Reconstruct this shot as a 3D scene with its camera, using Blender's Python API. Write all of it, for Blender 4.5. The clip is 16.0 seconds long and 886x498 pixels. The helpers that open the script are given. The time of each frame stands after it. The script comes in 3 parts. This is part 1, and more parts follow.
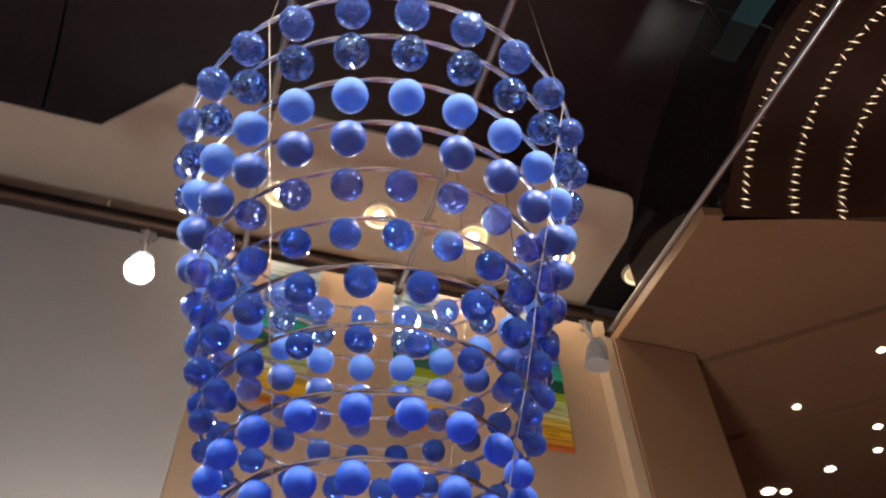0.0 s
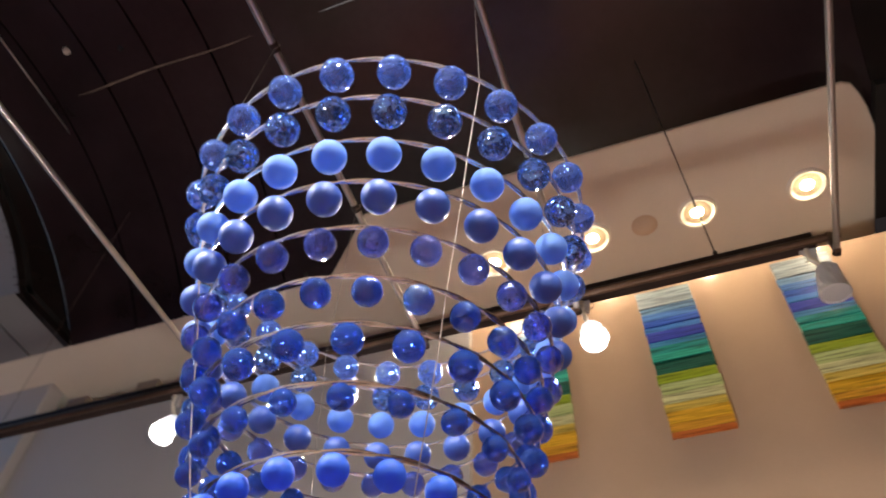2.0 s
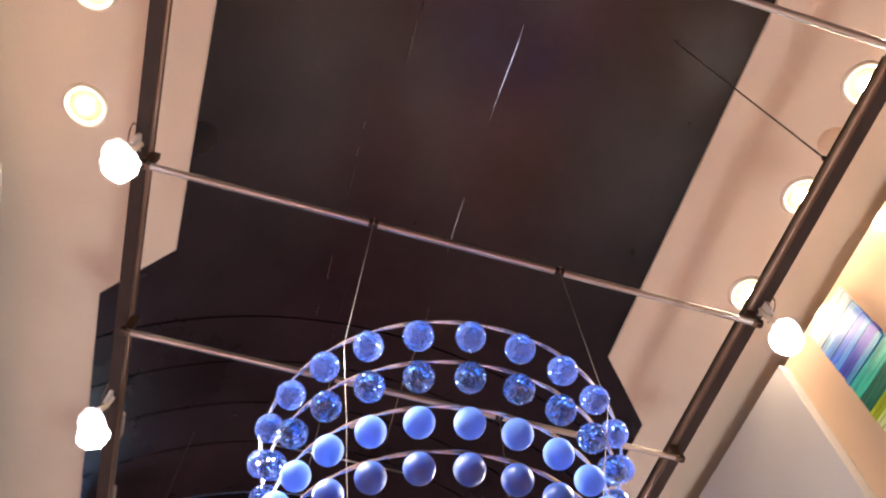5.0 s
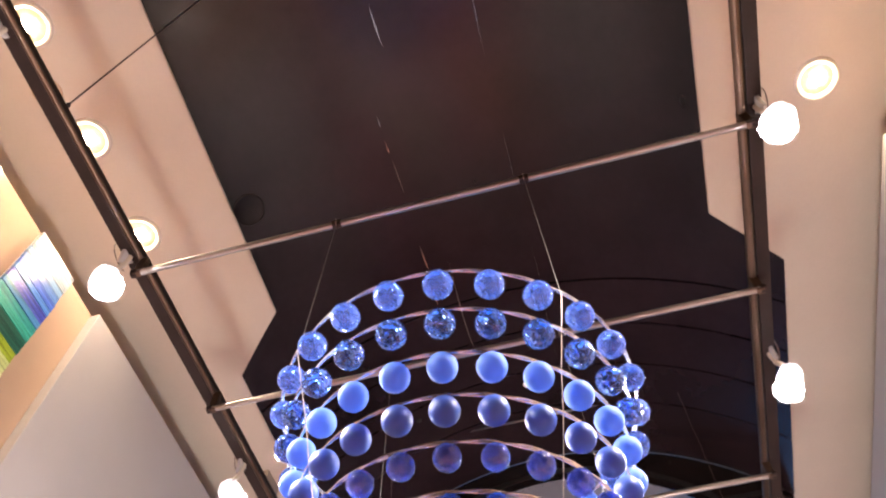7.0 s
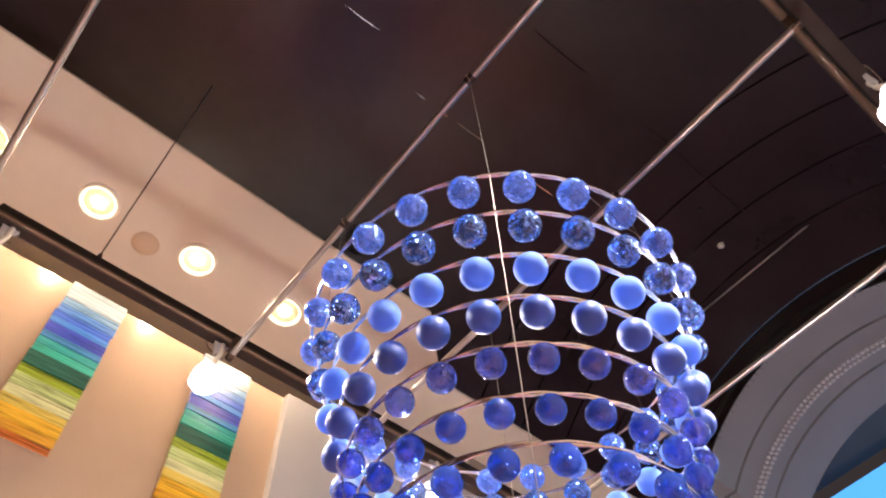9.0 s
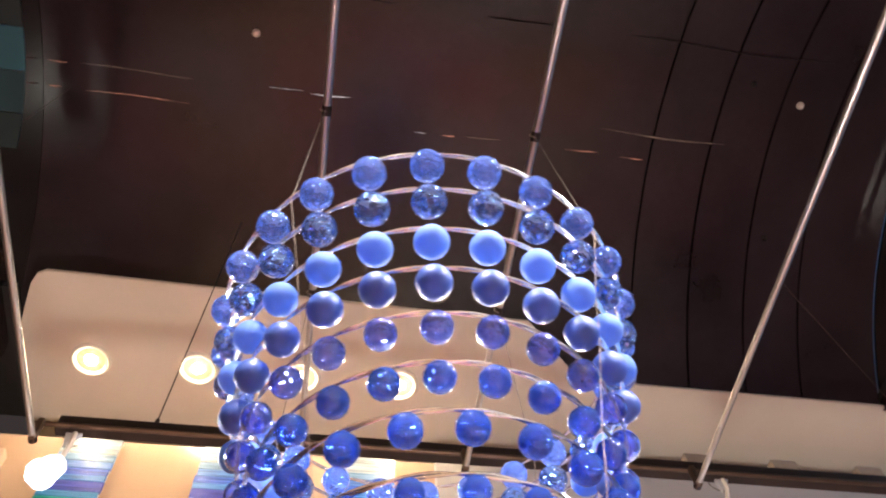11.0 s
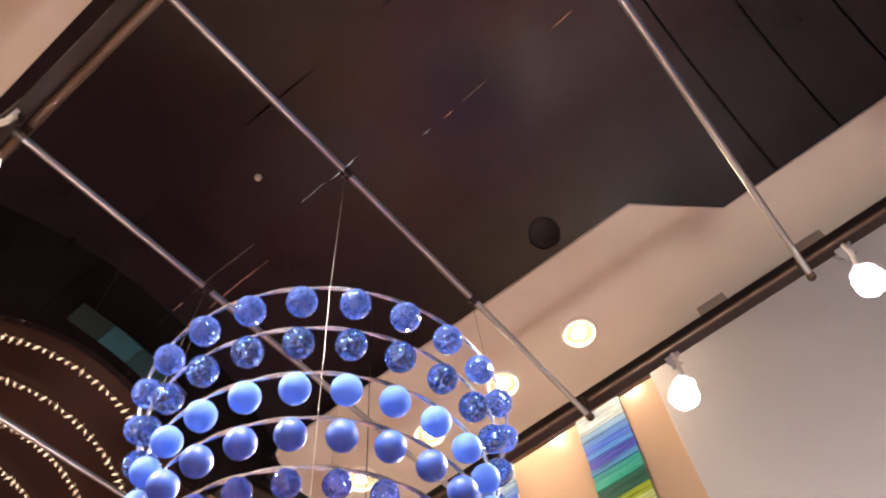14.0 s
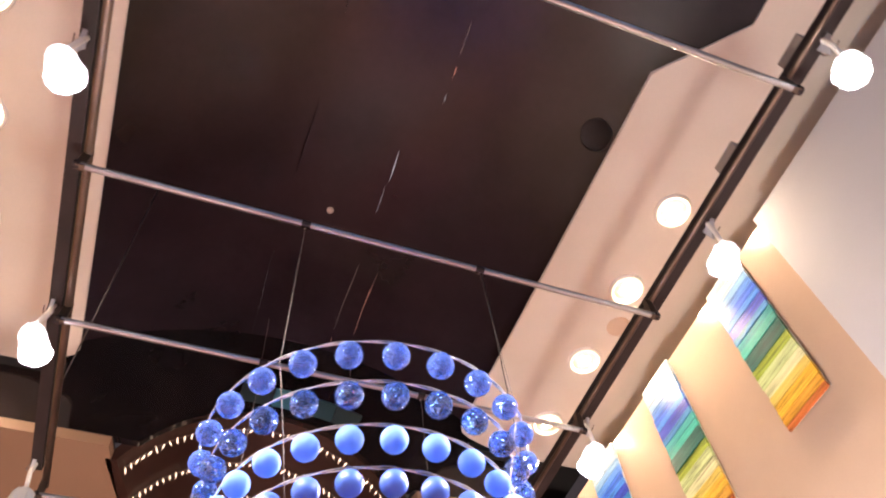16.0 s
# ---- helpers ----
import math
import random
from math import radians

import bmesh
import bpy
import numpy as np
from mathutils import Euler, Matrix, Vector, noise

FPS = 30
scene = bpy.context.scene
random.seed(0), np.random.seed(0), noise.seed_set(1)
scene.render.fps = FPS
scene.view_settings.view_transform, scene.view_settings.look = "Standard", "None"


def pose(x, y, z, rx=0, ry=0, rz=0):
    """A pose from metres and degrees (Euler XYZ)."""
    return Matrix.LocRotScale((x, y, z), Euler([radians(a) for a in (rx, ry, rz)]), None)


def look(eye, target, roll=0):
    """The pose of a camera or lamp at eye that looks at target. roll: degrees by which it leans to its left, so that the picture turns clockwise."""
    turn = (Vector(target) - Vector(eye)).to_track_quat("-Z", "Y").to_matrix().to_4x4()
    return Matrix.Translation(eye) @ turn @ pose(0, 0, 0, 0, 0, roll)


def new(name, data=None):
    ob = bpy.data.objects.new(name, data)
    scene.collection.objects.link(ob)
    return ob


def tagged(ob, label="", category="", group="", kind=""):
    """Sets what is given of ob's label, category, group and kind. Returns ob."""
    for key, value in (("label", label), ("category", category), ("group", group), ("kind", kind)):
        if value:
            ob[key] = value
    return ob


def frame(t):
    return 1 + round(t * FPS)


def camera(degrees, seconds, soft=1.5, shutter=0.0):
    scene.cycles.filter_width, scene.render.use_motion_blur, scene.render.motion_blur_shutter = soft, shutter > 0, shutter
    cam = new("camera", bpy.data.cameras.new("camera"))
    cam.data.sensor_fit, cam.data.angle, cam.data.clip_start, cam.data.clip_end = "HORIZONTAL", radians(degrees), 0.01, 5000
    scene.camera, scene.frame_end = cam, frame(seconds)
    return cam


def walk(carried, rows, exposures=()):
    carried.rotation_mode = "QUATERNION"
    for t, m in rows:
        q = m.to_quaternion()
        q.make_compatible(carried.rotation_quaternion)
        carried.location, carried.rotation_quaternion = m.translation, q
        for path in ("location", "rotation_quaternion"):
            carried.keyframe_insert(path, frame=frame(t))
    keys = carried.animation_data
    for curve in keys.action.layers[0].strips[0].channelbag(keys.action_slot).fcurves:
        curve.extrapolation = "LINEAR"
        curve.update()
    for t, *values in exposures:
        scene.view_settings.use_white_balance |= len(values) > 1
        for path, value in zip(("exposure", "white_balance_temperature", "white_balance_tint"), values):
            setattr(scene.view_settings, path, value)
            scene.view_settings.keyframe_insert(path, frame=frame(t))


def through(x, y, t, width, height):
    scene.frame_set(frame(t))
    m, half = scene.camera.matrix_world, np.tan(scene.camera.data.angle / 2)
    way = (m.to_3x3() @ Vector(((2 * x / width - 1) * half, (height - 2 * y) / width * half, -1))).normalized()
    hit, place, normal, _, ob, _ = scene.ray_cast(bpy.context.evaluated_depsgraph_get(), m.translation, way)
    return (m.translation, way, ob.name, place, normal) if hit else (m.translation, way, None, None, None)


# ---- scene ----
# ---- camera ----
cam = camera(61.07, 16.0, soft=2.0, shutter=0.4)
# seconds, x, y, z, heading, tilt, lean (degrees)
PATH = [
    (0.0, -0.205, -0.938, 1.527, -19.41, 47.80, -2.23),
    (0.5, -0.032, -0.923, 1.517, -11.85, 51.91, -2.84),
    (1.0, 0.144, -0.925, 1.509, -3.76, 51.54, -3.36),
    (1.5, 0.300, -0.914, 1.539, 8.92, 51.07, -1.11),
    (2.0, 0.451, -0.868, 1.531, 21.02, 51.76, 2.34),
    (2.5, 0.598, -0.811, 1.553, 33.23, 53.45, 2.17),
    (3.0, 0.747, -0.760, 1.531, 41.38, 56.45, 2.78),
    (3.5, 0.900, -0.666, 1.519, 47.61, 56.90, 1.11),
    (4.0, 1.015, -0.587, 1.547, 58.30, 60.01, 0.31),
    (4.5, 1.087, -0.465, 1.548, 65.15, 61.17, 0.20),
    (5.0, 1.170, -0.338, 1.539, 73.54, 62.59, -0.26),
    (5.5, 1.218, -0.197, 1.529, 81.02, 62.76, -0.68),
    (6.0, 1.235, -0.049, 1.519, 88.11, 62.12, -1.07),
    (6.5, 1.218, 0.102, 1.513, 95.34, 61.06, -1.43),
    (7.0, 1.170, 0.248, 1.512, 103.24, 59.99, -1.75),
    (7.5, 1.084, 0.374, 1.527, 110.78, 59.46, -1.66),
    (8.0, 1.006, 0.511, 1.530, 120.42, 58.17, -2.06),
    (8.5, 0.899, 0.609, 1.537, 128.96, 57.79, -2.53),
    (9.0, 0.780, 0.680, 1.542, 137.23, 58.11, -3.67),
    (9.5, 0.649, 0.739, 1.545, 145.00, 58.86, -5.17),
    (10.0, 0.505, 0.792, 1.544, 152.05, 59.83, -6.78),
    (10.5, 0.339, 0.846, 1.538, 158.14, 60.74, -8.19),
    (11.0, 0.162, 0.855, 1.528, 165.44, 62.44, -7.00),
    (11.5, -0.028, 0.881, 1.526, 169.66, 61.94, -10.50),
    (12.0, -0.193, 0.892, 1.538, 178.41, 61.13, -6.37),
    (12.5, -0.377, 0.881, 1.542, 186.46, 59.58, -2.94),
    (13.0, -0.558, 0.878, 1.540, 197.73, 60.98, -6.27),
    (13.5, -0.712, 0.840, 1.540, 205.85, 61.04, -6.86),
    (14.0, -0.898, 0.803, 1.543, 213.22, 60.31, -7.47),
    (14.5, -1.048, 0.754, 1.554, 222.28, 60.08, -7.40),
    (15.0, -1.204, 0.667, 1.534, 233.31, 60.32, -1.78),
    (15.3, -1.305, 0.580, 1.525, 237.21, 60.34, -2.02),
    (15.5, -1.338, 0.559, 1.535, 239.31, 58.70, -3.44),
    (16.0, -1.403, 0.420, 1.514, 242.90, 56.97, -8.34),
]
walk(cam, [(t, pose(x, y, z, 0, 0, h) @ pose(0, 0, 0, 90 + p, 0, 0) @ pose(0, 0, 0, 0, 0, r)) for t, x, y, z, h, p, r in PATH],
     exposures=[(0.0, 0.15, 6200, -1), (1.5, 0.23, 6200, 0), (2.5, 0.6, 6250, 2), (3.0, 0.5, 6250, 3), (3.5, 0.9, 6250, 4), (4.5, 1.48, 6250, 6), (7.0, 1.56, 6300, 10), (8.0, 1.3, 6300, 10), (10.5, 1.42, 6400, 4), (12.5, 1.15, 6400, 6), (13.5, 1.2, 6350, 2), (14.5, 1.49, 6250, 10), (15.0, 1.72, 6150, 10), (16.0, 1.8, 6050, 10)])
# ---- end of camera ----
# ---- world and light ----
world = bpy.data.worlds.new("dark_hall")
world.use_nodes = True
world.node_tree.nodes["Background"].inputs[0].default_value = (0.016, 0.012, 0.012, 1)
world.node_tree.nodes["Background"].inputs[1].default_value = 1.0
scene.world = world

SOFFIT_Z = 4.65
ROD_X = (1.088, 0.268, -0.276, -1.088)
ROD_Z = 3.395
WALL_Y = {1: 1.787, -1: 1.758}
SPOTS = {1: (-1.32, -0.58, 0.30, 1.04), -1: (-1.20, -0.585, 0.31, 1.01)}
SPOT_Y, SPOT_Z = 0.928, 3.308
DOWNS = {1: [(x, 1.595) for x in (-0.197, 0.332, 0.865, 1.391)], -1: [(x, -1.525) for x in (-0.138, 0.361, 0.872, 1.383)]}
SPOT_AIM = Vector((0.10, -0.50, -1.0))
UNLIT = (1, 1.04)


def lamp(name, kind, m, energy, color, size=0.05, cone=90, blend=0.5):
    data = bpy.data.lights.new(name, kind)
    data.energy, data.color = energy, color
    if kind == "SPOT":
        data.spot_size, data.spot_blend, data.shadow_soft_size = radians(cone), blend, size
    elif kind == "AREA":
        data.shape, data.size = "DISK", size
    else:
        data.shadow_soft_size = size
    ob = new(name, data)
    ob.matrix_world = m
    return ob


WARM, HALOGEN = (1.0, 0.71, 0.47), (1.0, 0.86, 0.755)
for s in (1, -1):
    for x in SPOTS[s]:
        if (s, x) == UNLIT:
            continue
        aim = Vector((SPOT_AIM.x, s * SPOT_AIM.y, SPOT_AIM.z)).normalized()
        eye = Vector((x, s * SPOT_Y, SPOT_Z)) + aim * 0.065
        lamp("spot_beam", "SPOT", look(eye, eye + aim), 98 if s > 0 else 132, HALOGEN, 0.04, 135, 0.9)
    for x, y in DOWNS[s]:
        lamp("downlight_beam", "SPOT", pose(x, y, SOFFIT_Z - 0.026), 12, WARM, 0.02, 150, 0.6)
# unseen lamp below the chandelier, inferred from the shadows of rails and rods thrown up onto the soffits
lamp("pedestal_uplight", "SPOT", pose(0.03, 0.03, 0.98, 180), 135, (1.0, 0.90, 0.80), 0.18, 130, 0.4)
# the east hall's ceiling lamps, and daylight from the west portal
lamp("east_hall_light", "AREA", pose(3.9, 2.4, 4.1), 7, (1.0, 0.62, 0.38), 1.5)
lamp("west_daylight", "AREA", look((-4.7, 0, 4.9), (-3.4, 0, 4.8)), 1.0, (0.55, 0.68, 1.0), 1.6)


# ---- materials ----
def mat(name, build, **kw):
    m = bpy.data.materials.new(name)
    m.use_nodes = True
    nt = m.node_tree
    build(nt, nt.nodes["Principled BSDF"], **kw)
    return m


def noise_node(nt, scale, detail=4, rough=0.55, coords="Object"):
    tc = nt.nodes.new("ShaderNodeTexCoord")
    n = nt.nodes.new("ShaderNodeTexNoise")
    n.inputs["Scale"].default_value = scale
    n.inputs["Detail"].default_value = detail
    n.inputs["Roughness"].default_value = rough
    nt.links.new(tc.outputs[coords], n.inputs["Vector"])
    return n


def ramp(nt, src, stops):
    r = nt.nodes.new("ShaderNodeValToRGB")
    while len(r.color_ramp.elements) < len(stops):
        r.color_ramp.elements.new(0.5)
    for e, (p, c) in zip(r.color_ramp.elements, stops):
        e.position, e.color = p, (*c, 1)
    nt.links.new(src, r.inputs[0])
    return r


def surface(nt, b, color=(0.5, 0.5, 0.5), rough=0.6, metal=0.0, vary=0.12, scale=3.0, grain=60.0, bump=0.1, rvary=0.1, spec=0.5):
    big, fine = noise_node(nt, scale), noise_node(nt, grain, 3)
    lo = tuple(c * (1 - vary) for c in color)
    hi = tuple(min(1, c * (1 + vary)) for c in color)
    col = ramp(nt, big.outputs["Fac"], [(0.3, lo), (0.7, hi)])
    mix = nt.nodes.new("ShaderNodeMixRGB")
    mix.blend_type, mix.inputs[0].default_value = "MULTIPLY", 0.35 * min(1, vary * 4)
    g = ramp(nt, fine.outputs["Fac"], [(0.35, (0.75, 0.75, 0.75)), (0.65, (1, 1, 1))])
    nt.links.new(col.outputs[0], mix.inputs[1])
    nt.links.new(g.outputs[0], mix.inputs[2])
    nt.links.new(mix.outputs[0], b.inputs["Base Color"])
    mr = nt.nodes.new("ShaderNodeMapRange")
    mr.inputs[3].default_value, mr.inputs[4].default_value = max(0.02, rough - rvary), min(1, rough + rvary)
    nt.links.new(big.outputs["Fac"], mr.inputs[0])
    nt.links.new(mr.outputs[0], b.inputs["Roughness"])
    b.inputs["Metallic"].default_value = metal
    b.inputs["Specular IOR Level"].default_value = spec
    if bump:
        bp = nt.nodes.new("ShaderNodeBump")
        bp.inputs["Strength"].default_value, bp.inputs["Distance"].default_value = bump, 0.004
        nt.links.new(fine.outputs["Fac"], bp.inputs["Height"])
        nt.links.new(bp.outputs[0], b.inputs["Normal"])


def glow(nt, b, color=(1, 1, 1), power=10.0):
    b.inputs["Base Color"].default_value = (*color, 1)
    b.inputs["Emission Color"].default_value = (*color, 1)
    b.inputs["Emission Strength"].default_value = power


def glass_blue(nt, b, color=(0.1, 0.2, 0.9), rough=0.03, ior=1.46, speck=0.0, cells=220):
    b.inputs["Base Color"].default_value = (*color, 1)
    b.inputs["Transmission Weight"].default_value = 1.0
    b.inputs["IOR"].default_value = ior
    b.inputs["Roughness"].default_value = rough
    if speck:
        # crackled skin: each small cell leans its own way
        tc, v, g = nt.nodes.new("ShaderNodeTexCoord"), nt.nodes.new("ShaderNodeTexVoronoi"), nt.nodes.new("ShaderNodeNewGeometry")
        v.inputs["Scale"].default_value = cells
        sub, mul, add, unit = (nt.nodes.new("ShaderNodeVectorMath") for k in range(4))
        sub.operation, mul.operation, add.operation, unit.operation = "SUBTRACT", "SCALE", "ADD", "NORMALIZE"
        sub.inputs[1].default_value = (0.5, 0.5, 0.5)
        mul.inputs["Scale"].default_value = speck
        nt.links.new(tc.outputs["Object"], v.inputs["Vector"])
        nt.links.new(v.outputs["Color"], sub.inputs[0])
        nt.links.new(sub.outputs[0], mul.inputs[0])
        nt.links.new(mul.outputs[0], add.inputs[0])
        nt.links.new(g.outputs["Normal"], add.inputs[1])
        nt.links.new(add.outputs[0], unit.inputs[0])
        nt.links.new(unit.outputs[0], b.inputs["Normal"])


def milky(nt, b, color=(0.1, 0.2, 0.9), body=(0.2, 0.3, 0.9), rough=0.03, ior=1.46, speck=0.0, milk=0.4, cells=220, cap=None):
    """Tinted glass with a cloudy body; cap: cloudiness of the upper part, imitating light from above."""
    glass_blue(nt, b, color, rough, ior, speck, cells)
    d, t = nt.nodes.new("ShaderNodeBsdfDiffuse"), nt.nodes.new("ShaderNodeBsdfTranslucent")
    for node in (d, t):
        node.inputs["Color"].default_value = (*body, 1)
    m1, m2 = nt.nodes.new("ShaderNodeMixShader"), nt.nodes.new("ShaderNodeMixShader")
    m1.inputs[0].default_value, m2.inputs[0].default_value = 0.4, milk
    nt.links.new(d.outputs[0], m1.inputs[1])
    nt.links.new(t.outputs[0], m1.inputs[2])
    nt.links.new(b.outputs[0], m2.inputs[1])
    nt.links.new(m1.outputs[0], m2.inputs[2])
    if cap:
        tc, sep, mr = nt.nodes.new("ShaderNodeTexCoord"), nt.nodes.new("ShaderNodeSeparateXYZ"), nt.nodes.new("ShaderNodeMapRange")
        mr.inputs[1].default_value, mr.inputs[2].default_value = -0.010, 0.006
        mr.inputs[3].default_value, mr.inputs[4].default_value = milk, cap
        nt.links.new(tc.outputs["Object"], sep.inputs[0])
        nt.links.new(sep.outputs["Z"], mr.inputs[0])
        nt.links.new(mr.outputs[0], m2.inputs[0])
    nt.links.new(m2.outputs[0], nt.nodes["Material Output"].inputs["Surface"])


def frosted(nt, b, color=(0.2, 0.35, 0.95), body=None, through=0.5, gloss=0.35, spec=0.4):
    out = nt.nodes["Material Output"]
    info = nt.nodes.new("ShaderNodeObjectInfo")
    hsv = nt.nodes.new("ShaderNodeHueSaturation")
    hsv.inputs["Color"].default_value = (*color, 1)
    mr = nt.nodes.new("ShaderNodeMapRange")
    mr.inputs[3].default_value, mr.inputs[4].default_value = 0.88, 1.08
    nt.links.new(info.outputs["Random"], mr.inputs[0])
    nt.links.new(mr.outputs[0], hsv.inputs["Value"])
    nt.links.new(hsv.outputs[0], b.inputs["Base Color"])
    b.inputs["Roughness"].default_value = gloss
    b.inputs["Specular IOR Level"].default_value = spec
    tr = nt.nodes.new("ShaderNodeBsdfTranslucent")
    if body is None:
        nt.links.new(hsv.outputs[0], tr.inputs["Color"])
    else:
        tr.inputs["Color"].default_value = (*body, 1)
    mx = nt.nodes.new("ShaderNodeMixShader")
    mx.inputs[0].default_value = through
    nt.links.new(b.outputs[0], mx.inputs[1])
    nt.links.new(tr.outputs[0], mx.inputs[2])
    nt.links.new(mx.outputs[0], out.inputs["Surface"])


def streak_glow(nt, b, color=(1, 1, 1), power=0.2):
    """Painted glow for a streak of light on the vault, uneven along its length."""
    n = noise_node(nt, 17, 3)
    mr = nt.nodes.new("ShaderNodeMapRange")
    mr.inputs[1].default_value, mr.inputs[2].default_value = 0.35, 0.68
    mr.inputs[3].default_value, mr.inputs[4].default_value = 0.12 * power, 1.5 * power
    nt.links.new(n.outputs["Fac"], mr.inputs[0])
    b.inputs["Base Color"].default_value = (0.03, 0.02, 0.02, 1)
    b.inputs["Emission Color"].default_value = (*color, 1)
    nt.links.new(mr.outputs[0], b.inputs["Emission Strength"])


def lacquer(nt, b, color=(0.03, 0.02, 0.02), rough=0.22, spec=0.40):
    """Dark lacquered panels with a slightly uneven sheen."""
    surface(nt, b, color=color, rough=rough, vary=0.4, scale=1.3, grain=25, bump=0, rvary=0.05, spec=spec)
    n = noise_node(nt, 2.2, 2)
    bp = nt.nodes.new("ShaderNodeBump")
    bp.inputs["Strength"].default_value, bp.inputs["Distance"].default_value = 0.5, 0.01
    nt.links.new(n.outputs["Fac"], bp.inputs["Height"])
    nt.links.new(bp.outputs[0], b.inputs["Normal"])


def carpet(nt, b):
    """Large woven blocks of mixed colours."""
    tc, v = nt.nodes.new("ShaderNodeTexCoord"), nt.nodes.new("ShaderNodeTexVoronoi")
    v.distance, v.inputs["Scale"].default_value, v.inputs["Randomness"].default_value = "CHEBYCHEV", 1.15, 0.75
    nt.links.new(tc.outputs["Object"], v.inputs["Vector"])
    sep = nt.nodes.new("ShaderNodeSeparateColor")
    nt.links.new(v.outputs["Color"], sep.inputs[0])
    r = ramp(nt, sep.outputs[0], [(0.0, (0.42, 0.14, 0.14)), (0.16, (0.39, 0.29, 0.31)), (0.32, (0.46, 0.16, 0.23)), (0.45, (0.53, 0.43, 0.45)), (0.6, (0.31, 0.19, 0.21)), (0.72, (0.42, 0.35, 0.26)), (0.84, (0.52, 0.25, 0.17)), (0.93, (0.49, 0.39, 0.43))])
    r.color_ramp.interpolation = "CONSTANT"
    fine = noise_node(nt, 90, 3)
    g = ramp(nt, fine.outputs["Fac"], [(0.3, (0.7, 0.7, 0.7)), (0.7, (1, 1, 1))])
    mix = nt.nodes.new("ShaderNodeMixRGB")
    mix.blend_type, mix.inputs[0].default_value = "MULTIPLY", 1.0
    nt.links.new(r.outputs[0], mix.inputs[1])
    nt.links.new(g.outputs[0], mix.inputs[2])
    nt.links.new(mix.outputs[0], b.inputs["Base Color"])
    b.inputs["Roughness"].default_value = 0.9


M_VAULT = mat("black_gloss_panel", lacquer, color=(0.021, 0.0135, 0.0175))
# streaks of light on the vault's gloss, put in as emission
M_STRIP = mat("white_streak_glow", streak_glow, color=(0.95, 0.82, 0.86), power=0.24)
M_STRIP_WARM = mat("warm_streak_glow", streak_glow, color=(1.0, 0.58, 0.42), power=0.09)
M_STRIP_RED = mat("red_streak_glow", streak_glow, color=(1.0, 0.36, 0.24), power=0.22)
M_STRIP_BRIGHT = mat("violet_streak_glow", streak_glow, color=(0.88, 0.82, 1.0), power=0.34)
M_TEAL = mat("blue_teal_glass", frosted, color=(0.045, 0.15, 0.20), through=0.3, gloss=0.3)
M_TEAL_DEEP = mat("deep_teal_glass", frosted, color=(0.03, 0.075, 0.095), through=0.3, gloss=0.3)
M_TEAL_DULL = mat("smoky_teal_glass", frosted, color=(0.028, 0.05, 0.056), through=0.3, gloss=0.3)
M_ARCH = mat("black_gloss_sheet", surface, color=(0.014, 0.010, 0.010), rough=0.07, vary=0.3, scale=2, grain=20, bump=0, rvary=0.02, spec=0.5)
M_EAST = mat("brown_gloss_panel", lacquer, color=(0.032, 0.014, 0.010), rough=0.3, spec=0.3)
M_SEAM = mat("dark_joint", surface, color=(0.006, 0.005, 0.005), rough=0.8, vary=0.1, bump=0)
M_SOFFIT = mat("cream_plaster", surface, color=(0.60, 0.54, 0.465), rough=0.75, vary=0.07, scale=1.2, grain=90, bump=0.12)
M_WALL = mat("warm_lacquered_wall", surface, color=(0.46, 0.33, 0.24), rough=0.14, vary=0.06, scale=1.5, grain=110, bump=0.02, rvary=0.03)
M_WHITE = mat("white_wall_panel", surface, color=(0.44, 0.425, 0.43), rough=0.6, vary=0.05, scale=1.2, grain=110, bump=0.1)
M_PILASTER = mat("tan_plaster", surface, color=(0.52, 0.39, 0.285), rough=0.65, vary=0.07, scale=2, grain=80, bump=0.1)
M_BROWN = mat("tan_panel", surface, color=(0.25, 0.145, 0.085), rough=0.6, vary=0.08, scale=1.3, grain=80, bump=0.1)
M_PORTAL = mat("grey_portal_plaster", surface, color=(0.19, 0.19, 0.205), rough=0.6, vary=0.1, scale=1.4, grain=70, bump=0.1)
M_STEEL = mat("galvanised_pipe", surface, color=(0.37, 0.355, 0.35), rough=0.33, metal=0.9, vary=0.12, scale=9, grain=160, bump=0.006, rvary=0.06)
M_PIPE = mat("dull_bronze_pipe", surface, color=(0.12, 0.084, 0.064), rough=0.45, metal=0.95, vary=0.2, scale=12, grain=150, bump=0.1, rvary=0.1)
M_CLIP = mat("tan_clip", surface, color=(0.25, 0.20, 0.165), rough=0.7, vary=0.1, bump=0)
M_BRONZE = mat("dark_bronze_bar", surface, color=(0.020, 0.013, 0.012), rough=0.6, metal=0.0, vary=0.25, scale=10, grain=120, bump=0.1, spec=0.2)
M_HANGER = mat("dark_hanging_rod", surface, color=(0.034, 0.025, 0.023), rough=0.5, vary=0.2, scale=10, grain=120, bump=0.05)
M_CHROME = mat("polished_wire", surface, color=(0.66, 0.65, 0.66), rough=0.2, metal=1.0, vary=0.25, scale=30, grain=55, bump=0.45, rvary=0.06)
M_CABLE = mat("steel_cable", surface, color=(0.26, 0.22, 0.20), rough=0.4, metal=0.8, vary=0.1, bump=0)
M_WIRE = mat("thin_dark_wire", surface, color=(0.05, 0.042, 0.04), rough=0.5, metal=0.0, vary=0.1, bump=0)
M_FLEX = mat("clear_flex", surface, color=(0.10, 0.07, 0.06), rough=0.5, vary=0.1, bump=0)
M_FLOOR = mat("block_carpet", carpet)
M_LAMP = mat("lamp_face", glow, color=(1.0, 0.93, 0.86), power=60.0)
